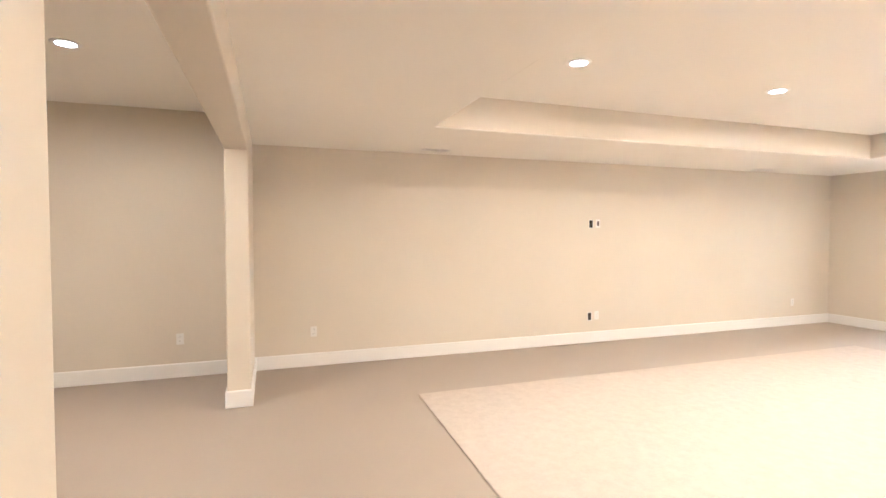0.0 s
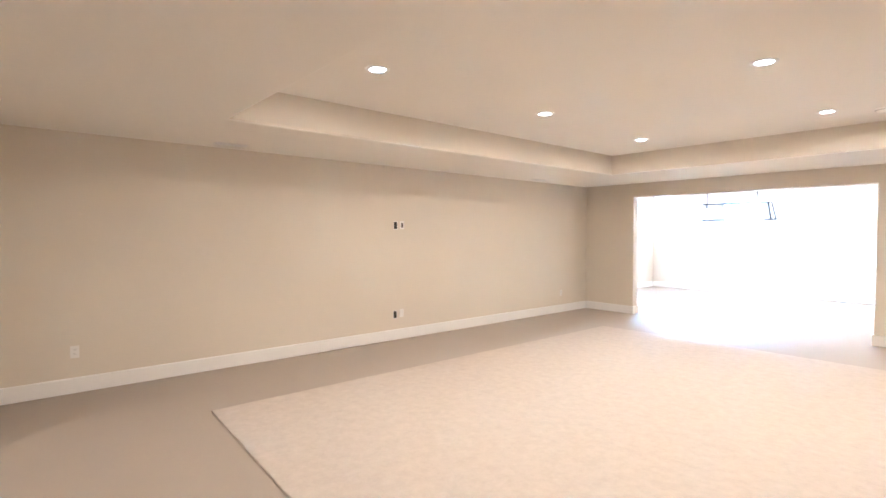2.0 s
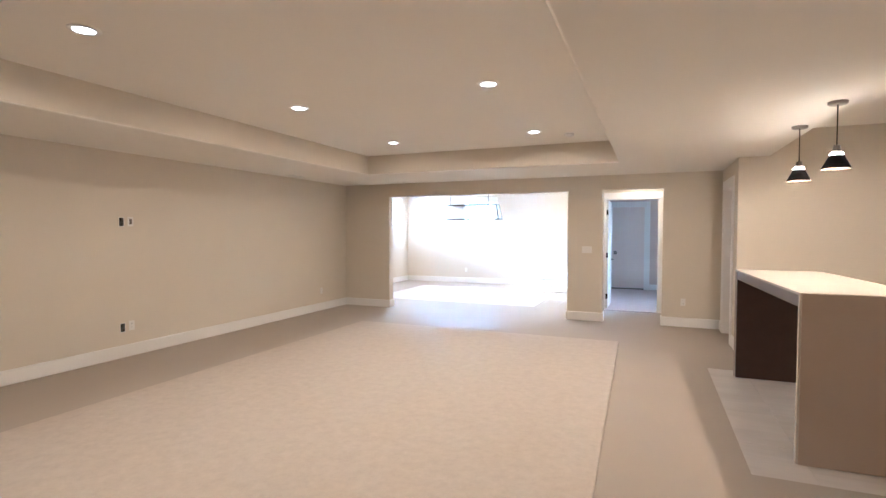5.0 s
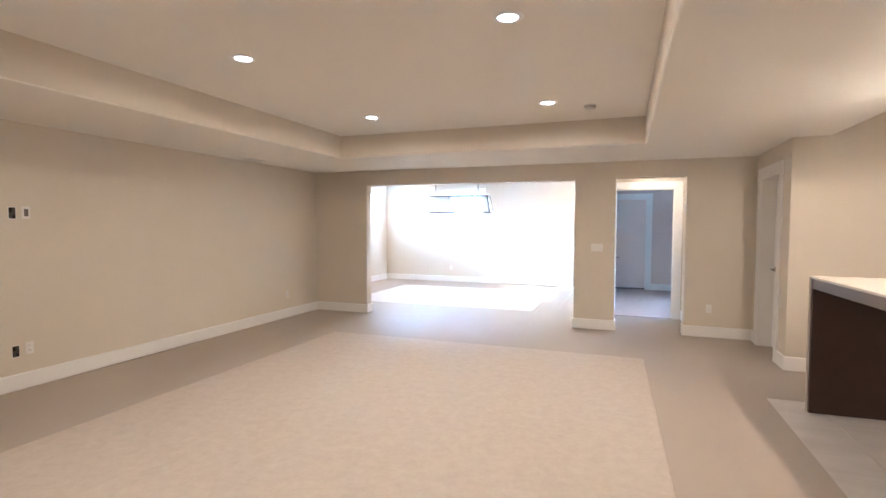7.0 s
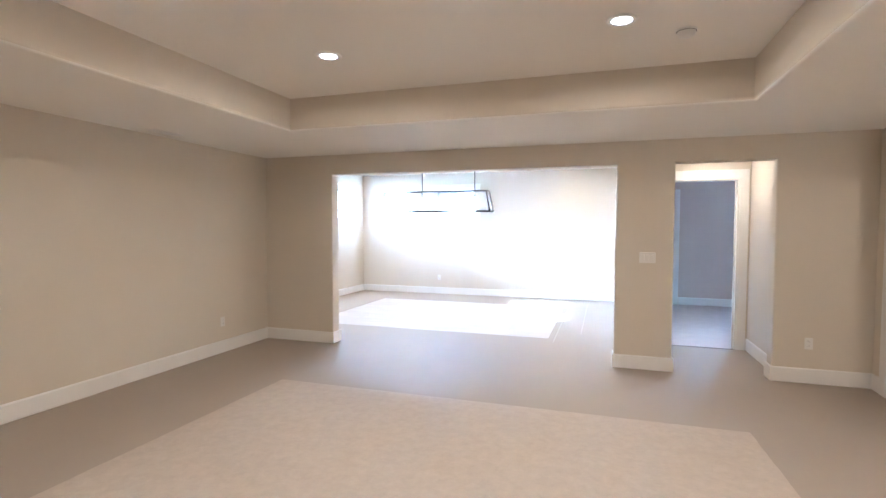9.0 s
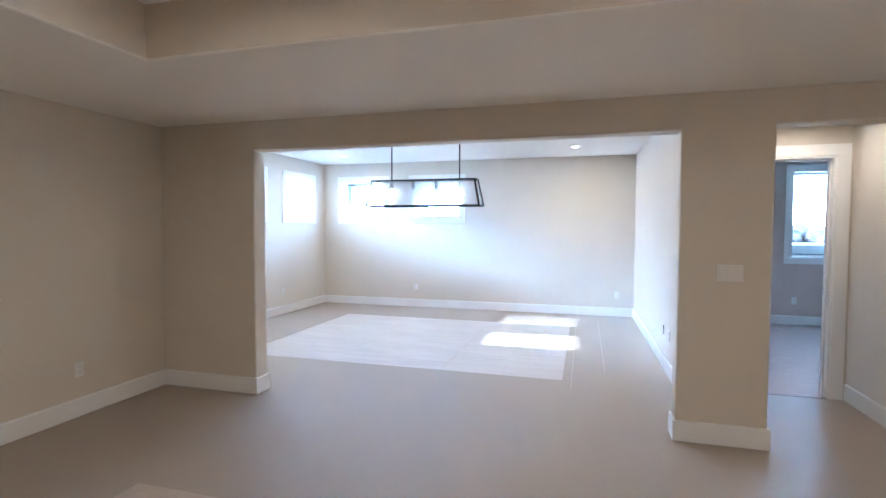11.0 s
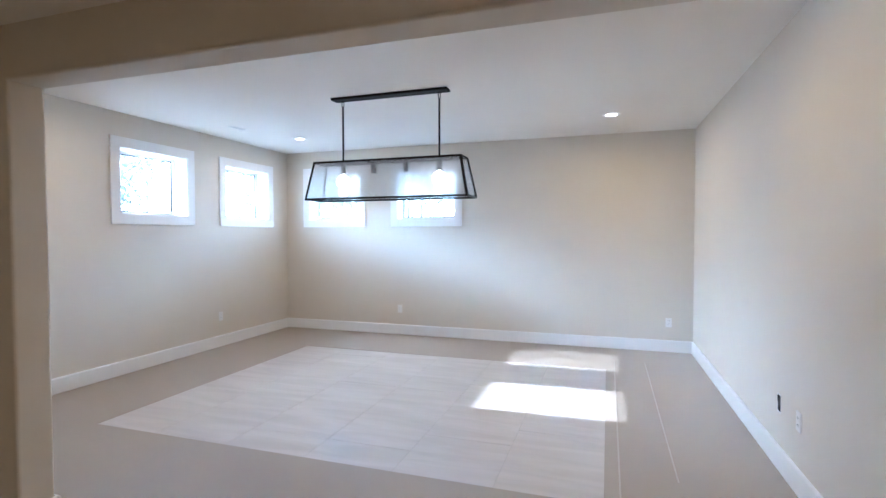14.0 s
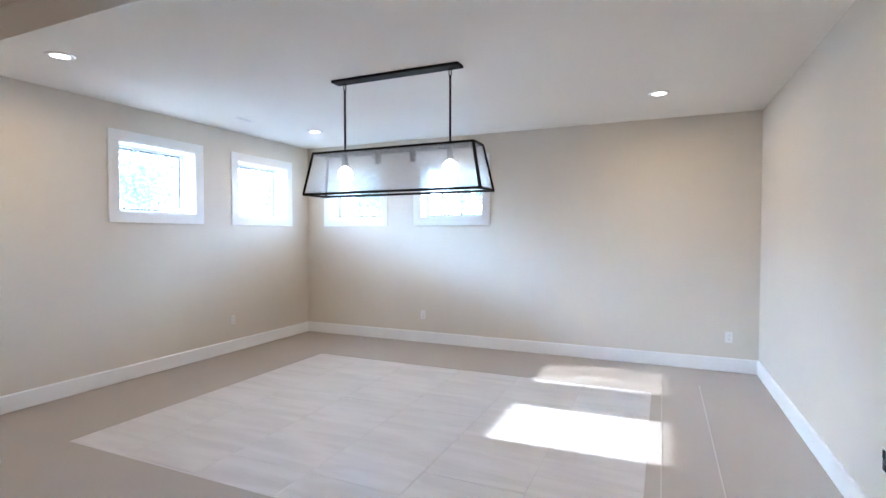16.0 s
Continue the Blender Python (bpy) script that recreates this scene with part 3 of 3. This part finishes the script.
OUT = "white duplex outlet on the wall above the baseboard"
for at, rz in (((0, -8.36, 0.39), 90), ((0, -0.84, 0.375), 90), ((0, -9.70, 0.40), 90), ((6.27, 0, 0.395), 0),
               ((DX0, 3.69, 0.40), 90), ((0.76, DY1, 0.378), 0), ((4.377, DY1, 0.37), 0), ((DX1 + 0.031, 1.68, 0.413), -89.5), ((7.0, DY1, 0.384), 0)):
    plate("outlet", at, rz, "outlet", OUT, "wall outlets")
plate("outlet", (0, -4.60, 0.369), 90, "outlet", OUT, "wall outlets")
plate("media_plate", (0, -4.59, 1.622), 90, "media", "white media plate with a grey insert, high on the wall", "media plate")
for at, rz in (((0, -4.70, 1.616), 90), ((0, -4.71, 0.357), 90), ((DX1 + 0.028, 2.015, 0.411), -89.5)):
    plate("junction_box", at, rz, "box", "open dark junction box without its cover", "open junction boxes")
plate("light_switch", (4.795, 0, 1.203), 0, "switch3", "white three-gang switch plate between the two openings", "light switch")

# ---- carpet ----
rug_rnd = random.Random(9)
corners = [Vector(c) for c in ((1.354, -7.538), (5.55, -7.70), (5.405, -1.548), (1.354, -1.548))]
bm, outline = bmesh.new(), []
for p, q in zip(corners, corners[1:] + corners[:1]):
    side = Vector(((q - p).y, (p - q).x)).normalized()
    n = int((q - p).length / 0.045)
    for i in range(n):
        c = p.lerp(q, i / n) + side * (rug_rnd.uniform(-0.003, 0.003) if i else 0)
        outline.append(c)
low, mid, top = [[bm.verts.new((c.x, c.y, z)) for c in outline] for z in (0.0005, 0.009, 0.0135)]
centre = Vector((3.4, -4.6))
for v, c in zip(top, outline):
    d = (centre - c).normalized() * 0.006
    v.co.x, v.co.y = c.x + d.x, c.y + d.y
for a, b in ((low, mid), (mid, top)):
    for i in range(len(a)):
        j = (i + 1) % len(a)
        bm.faces.new((a[i], a[j], b[j], b[i]))
bm.faces.new(top)
bm.faces.new(low[::-1])
solo("area_rug", bm, RUG, "large cream cut pile carpet piece on the floor protection", "carpet")

# ---- chandelier ----
ch = thing("linear_chandelier", "black framed trapezoid chandelier with hazy glass, two bulbs lit", "chandelier")
CY = 2.60
part("canopy", boxes((1.185, CY - 0.055, HT - 0.022, 2.325, CY + 0.055, HT), bevel=0.003), BRONZE, ch, "long black ceiling canopy")
top = [(1.035, CY - 0.105, 2.14), (2.465, CY - 0.105, 2.14), (2.465, CY + 0.105, 2.14), (1.035, CY + 0.105, 2.14)]
low = [(0.968, CY - 0.15, 1.797), (2.535, CY - 0.15, 1.797), (2.535, CY + 0.15, 1.797), (0.968, CY + 0.15, 1.797)]


def bar(p, q, w=0.0088):
    bm = bmesh.new()
    p, q = Vector(p), Vector(q)
    t = Matrix.Translation((p + q) / 2) @ (q - p).to_track_quat("Z", "X").to_matrix().to_4x4()
    L = (q - p).length / 2
    box(bm, -w, -w, -L, w, w, L)
    bmesh.ops.transform(bm, matrix=t, verts=bm.verts)
    return bm


for i in range(4):
    j = (i + 1) % 4
    part("top_rail", bar(top[i], top[j]), BRONZE, ch)
    part("bottom_rail", bar(low[i], low[j]), BRONZE, ch)
    part("corner_bar", bar(low[i], top[i]), BRONZE, ch)
    bm = bmesh.new()
    bm.faces.new([bm.verts.new(p) for p in (low[i], low[j], top[j], top[i])])
    got = bmesh.ops.extrude_face_region(bm, geom=bm.faces[:])
    c = Vector((1.75, CY, 1.97))
    for v in [g for g in got["geom"] if isinstance(g, bmesh.types.BMVert)]:
        v.co += (Vector((c.x, c.y, v.co.z)) - v.co).normalized() * 0.003
    pg = part("glass_panel", bm, HAZE, ch, "hazy seeded glass")
part("socket_bar", boxes((1.035, CY - 0.012, 2.133, 2.465, CY + 0.012, 2.147)), BRONZE, ch)
for x in (1.285, 2.24):
    bm = bmesh.new()
    tube(bm, [(x, CY, 2.147), (x, CY, HT - 0.085)], 0.0085)
    part("hanging_rod", bm, BRONZE, ch)
    bm = bmesh.new()
    for a, b in (((x - 0.010, CY, HT - 0.035), (x - 0.010, CY, HT - 0.080)), ((x + 0.010, CY, HT - 0.035), (x + 0.010, CY, HT - 0.080)),
                 ((x - 0.010, CY, HT - 0.035), (x + 0.010, CY, HT - 0.035)), ((x - 0.010, CY, HT - 0.080), (x + 0.010, CY, HT - 0.080)), ((x, CY, HT - 0.02), (x, CY, HT - 0.037))):
        tube(bm, [a, b], 0.0035, 6)
    part("chain_link", bm, BRONZE, ch)
for i, x in enumerate((1.285, 1.60, 1.92, 2.24)):
    bm = bmesh.new()
    cyl(bm, x, CY, 2.035, 2.133, 0.024, 0.024, 16)
    holder = part("bulb_socket", bm, BRONZE, ch, "dark bulb socket")
    if i in (0, 3):
        bm = bmesh.new()
        lathe(bm, [(0.0, 1.965 - 0.065)] + [(0.065 * math.sin(a), 1.965 - 0.065 * math.cos(a)) for a in (0.3, 0.6, 0.9, 1.2, 1.57, 1.95, 2.3, 2.65)] + [(0.020, 2.028), (0.017, 2.036)], 24, x, CY)
        part("bulb", bm, BULBM, holder, "lit globe bulb", True)
        la = bpy.data.lights.new("bulb", "POINT")
        la.energy, la.color, la.shadow_soft_size = BULB, (1.0, 0.88, 0.72), 0.05
        lo = new("bulb_lamp", la)
        lo.location, lo.parent = (x, CY, 1.87), ch

# ---- bar island ----
isl = thing("bar_island", "tall bar with pale quartz top and dark wood panels", "bar counter", (6.603, -2.745, 0), 1.9)
BX0, BX1, BY0, BY1, BZ = 0.0, 0.74, -2.11, 0.0, 1.116
part("worktop", boxes((BX0, BY0, BZ - 0.02, BX1, BY1, BZ), bevel=0.003), QUARTZ, isl, "pale quartz worktop")
part("waterfall_leg", boxes((BX0, BY0, 0, BX1, BY0 + 0.028, BZ - 0.02), bevel=0.001), QUARTZ, isl, "pale quartz end slab")
part("end_panel", boxes((BX0 + 0.012, BY0 - 0.010, 0, BX1, BY0, BZ - 0.006)), BOARD, isl, "taupe board over the end slab")
part("inner_panel", boxes((BX0 + 0.012, BY0 + 0.028, 0, BX1, BY0 + 0.050, BZ - 0.02)), ESPRESSO, isl, "dark stained wood panel")
part("apron", boxes((BX0 + 0.012, BY0 + 0.05, BZ - 0.100, BX0 + 0.035, BY1 - 0.05, BZ - 0.02)), APRON, isl, "grey brown apron")
part("far_leg", boxes((BX0 + 0.012, BY1 - 0.05, 0, BX1, BY1 - 0.02, BZ - 0.02)), ESPRESSO, isl, "dark stained wood end panel")
part("far_slab", boxes((BX0, BY1 - 0.02, 0, BX1, BY1, BZ - 0.02)), QUARTZ, isl, "pale quartz end slab")


# ---- pendants ----
def pendant(x, y, z):
    p = thing("pendant_light", "dark cone pendant lamp with glowing slots, over the bar", "pendant lamp", (x, y, z), group="pendants over the bar")
    bm = bmesh.new()
    lathe(bm, [(0.0, -0.024), (0.050, -0.024), (0.060, -0.018), (0.062, 0.0)])
    part("canopy", bm, NICKEL, p, "nickel ceiling canopy", True)
    bm = bmesh.new()
    tube(bm, [(0, 0, -0.02), (0, 0, -0.315)], 0.004)
    part("cord", bm, BRONZE, p, "dark cord")
    bm = bmesh.new()
    lathe(bm, [(0.0, -0.31), (0.022, -0.312), (0.024, -0.345), (0.030, -0.350), (0.030, -0.362)])
    part("cap", bm, NICKEL, p, "nickel cap", True)
    bm = bmesh.new()
    lathe(bm, [(0.043, -0.381), (0.088, -0.475), (0.094, -0.482), (0.090, -0.482), (0.041, -0.384)])
    shade = part("shade", bm, BRONZE, p, "dark metal cone shade", True)
    bm = bmesh.new()
    lathe(bm, [(0.030, -0.362), (0.039, -0.367), (0.043, -0.381)])
    part("glow_band", bm, BAND, shade, "glowing frosted band", True)
    bm = bmesh.new()
    lathe(bm, [(0.042, -0.392), (0.086, -0.476)])
    part("shade_lining", bm, ESPRESSO, shade, "dark shade lining", True)
    bm = bmesh.new()
    lathe(bm, [(0.0, -0.455)] + [(0.028 * math.sin(a), -0.427 - 0.028 * math.cos(a)) for a in (0.5, 1.0, 1.57, 2.2)] + [(0.012, -0.39)], 16)
    part("bulb", bm, BULBM, p, "lit bulb", True)
    la = bpy.data.lights.new("pendant", "POINT")
    la.energy, la.color, la.shadow_soft_size = PENDANT, (1.0, 0.68, 0.40), 0.016
    lo = new("pendant_lamp", la)
    lo.location, lo.parent = (0, 0, -0.492), p


pendant(6.99, -3.36, H)
pendant(7.01, -4.26, H)

# ---- outside ----
solo("ground", slab("z", GROUND - 0.2, GROUND, -900, 900, -900, 900, [(-1.452, 9.802, -12.602, 5.422)]), SNOW, "pale winter ground round the house", "ground", "structure")


# Glowing rings added as sky; the upper, mostly out of view, lights the rooms.
for name, z0, z1, m, what in (("backdrop_haze", -2.0, 13.8, LOW_HAZE, "pale winter haze low over the horizon"), ("backdrop_sky", 13.8, 32.5, HAZY_SKY, "glowing ring standing in for bright hazy sky above the haze")):
    bm = bmesh.new()
    loops = [[bm.verts.new((75 * math.cos(a * math.pi / 24), 75 * math.sin(a * math.pi / 24), z)) for a in range(48)] for z in (z0, z1)]
    for k in range(48):
        bm.faces.new((loops[0][k], loops[0][(k + 1) % 48], loops[1][(k + 1) % 48], loops[1][k]))
    solo(name, bm, m, what, "backdrop", "structure")


def boulder(x, y, z, s, seed, flat=0.75):
    bm = bmesh.new()
    bmesh.ops.create_icosphere(bm, subdivisions=3, radius=1)
    for v in bm.verts:
        d = noise.noise(v.co * 1.3 + Vector((seed * 7.1, seed, 0))) * 0.45 + noise.noise(v.co * 3.5 + Vector((seed, 0, 9))) * 0.12
        v.co *= 1 + d
        v.co.z *= flat
        v.co *= s
    ob = solo("boulder", bm, ROCK, "grey weathered boulder outside the bedroom window", "boulder", smooth=False, group="boulders by the window")
    ob.location = (x, y, z)


rnd = random.Random(4)
for i in range(14):
    s = rnd.uniform(0.22, 0.34)
    boulder(6.2 + 0.62 * (i % 7) + rnd.uniform(-.1, .1), 7.1 + 0.75 * (i // 7) + rnd.uniform(-.15, .15), GROUND + s * 0.2 + 0.06 * (i // 7), s, i)


def tree(x, y, h, seed, leaves=1700, spread=2.2):
    r = random.Random(seed)
    t = thing("tree", "bare-branched tree with sparse dull green leaves", "tree", (x, y, GROUND), group="trees outside")
    bm, tips = bmesh.new(), []

    def limb(p, d, L, rad, depth):
        q = p + d * L
        got = bmesh.ops.create_cone(bm, cap_ends=True, segments=6 if depth else 10, radius1=rad, radius2=rad * 0.55, depth=L)
        bmesh.ops.transform(bm, matrix=Matrix.Translation((p + q) / 2) @ d.to_track_quat("Z", "Y").to_matrix().to_4x4(), verts=got["verts"])
        if depth == 4:
            tips.append(q)
            return
        if depth >= 2:
            tips.append(q)
        for k in range(3 if depth else 5):
            n = (d + Vector((r.uniform(-1, 1), r.uniform(-1, 1), r.uniform(-0.55, 0.5))) * (0.8 if depth else 0.7)).normalized()
            limb(p + d * L * (r.uniform(0.55, 1.0) if depth else r.uniform(0.35, 1.0)), n, (L if depth else h * 0.38) * r.uniform(0.5, 0.72), rad * 0.5, depth + 1)

    limb(Vector((0, 0, -0.1)), Vector((0.04, 0.02, 1)).normalized(), h * 0.26, h * 0.010, 0)
    part("trunk", bm, BARK, t)
    vs, fs = [], []
    for i in range(leaves if h < 5 else int(1.4 * leaves)):
        c = r.choice(tips) + Vector((r.gauss(0, 1), r.gauss(0, 1), r.gauss(0, 1))) * 0.30
        a = Vector((r.uniform(-1, 1), r.uniform(-1, 1), r.uniform(-1, 1))).normalized() * 0.05
        b = a.cross(Vector((r.uniform(-1, 1), r.uniform(-1, 1), r.uniform(-1, 1)))).normalized() * 0.032
        k = len(vs)
        vs += [c - a, c + b, c + a, c - b]
        fs.append((k, k + 1, k + 2, k + 3))
    me = bpy.data.meshes.new("crown")
    me.from_pydata(vs, [], fs)
    me.materials.append(LEAF)
    ob = new("crown", me)
    ob.parent = t
    tagged(ob, kind="stuff")


for i, (x, y, h) in enumerate(((-8.2, 7.6, 5.4), (-9.0, 11.8, 8.0), (-4.9, 12.2, 7.5), (-2.9, 15.5, 6.5), (-1.6, 11.2, 4.8), (0.6, 15.5, 7.0), (3.5, 15.0, 7.5),
                               (-13.5, 9.4, 7.0), (9.6, 14.0, 6.5), (-7.4, 16.5, 8.0), (-13.0, 14.0, 8.0),
                               (-7.2, 7.0, 3.0), (-9.6, 8.4, 3.6), (-7.6, 10.3, 3.2), (-3.6, 11.0, 3.0), (-5.6, 13.4, 3.8), (-0.9, 12.8, 3.4))):
    tree(x, y, h, 11 + i)
# Added out of view: its dense leaves dim the sun patch from window_2.
tree(-9.3, 4.6, 7.0, 60, leaves=4200)

fence = thing("metal_fence", "grey metal picket fence on the winter ground outside", "fence", (0, 9.0, GROUND))
for z in (0.12, 1.02):
    part("rail", boxes((-7.0, -0.015, z, -0.6, 0.015, z + 0.03)), FENCE, fence)
for i in range(5):
    part("post", boxes((-7.0 + 1.575 * i, -0.025, 0, -6.95 + 1.575 * i, 0.025, 1.12)), FENCE, fence)
picket = mesh("picket", boxes((-0.008, -0.008, 0.15, 0.008, 0.008, 1.02)), FENCE)
for i in range(56):
    p = new("picket", picket)
    p.location, p.parent = (-6.86 + 0.112 * i, 0, 0), fence

# ---- seams of the floor protection ----
for x, y0, y1 in ((3.733, 0.95, 4.47), (4.062, 1.6, 4.47)):
    solo("cover_seam", boxes((x - 0.0045, y0, 0.0002, x + 0.0045, y1, 0.0035), bevel=0.0012), TAPE, "thin raised seam of the floor protection", "floor covering", "structure")

# ---- floor tiles ----
def tile_mesh(w, l):
    bm = bmesh.new()
    box(bm, 0.0018, 0.0018, 0, w - 0.0018, l - 0.0018, 0.0095, bevel=0.001)
    return mesh("tile", bm, TILE)


tile_cache = {}
TW, TL = 0.64, 1.28


def tile_field(x0, x1, y0, y1, ox, offs):
    k0 = math.floor((x0 - ox) / TW)
    for k in range(k0, math.ceil((x1 - ox) / TW)):
        a, b = max(x0, ox + k * TW), min(x1, ox + (k + 1) * TW)
        oy = offs(k)
        for j in range(math.floor((y0 - oy) / TL), math.ceil((y1 - oy) / TL)):
            c, d = max(y0, oy + j * TL), min(y1, oy + (j + 1) * TL)
            if b - a < 0.02 or d - c < 0.02:
                continue
            key = (round(b - a, 3), round(d - c, 3))
            if key not in tile_cache:
                tile_cache[key] = tile_mesh(*key)
            t = new("tile", tile_cache[key])
            t.location, t.parent = (a, c, -0.0115), floor


tile_field(-0.11, 3.645, 1.215, 4.075, 1.11, lambda k: {0: 1.53, 1: 1.53, 2: 1.82, 3: 2.11, -1: 1.24, -2: 0.95}.get(k, 1.53))
tile_field(6.385, 8.3, -5.128, -2.50, 6.1, lambda k: -4.6 + 0.29 * k)
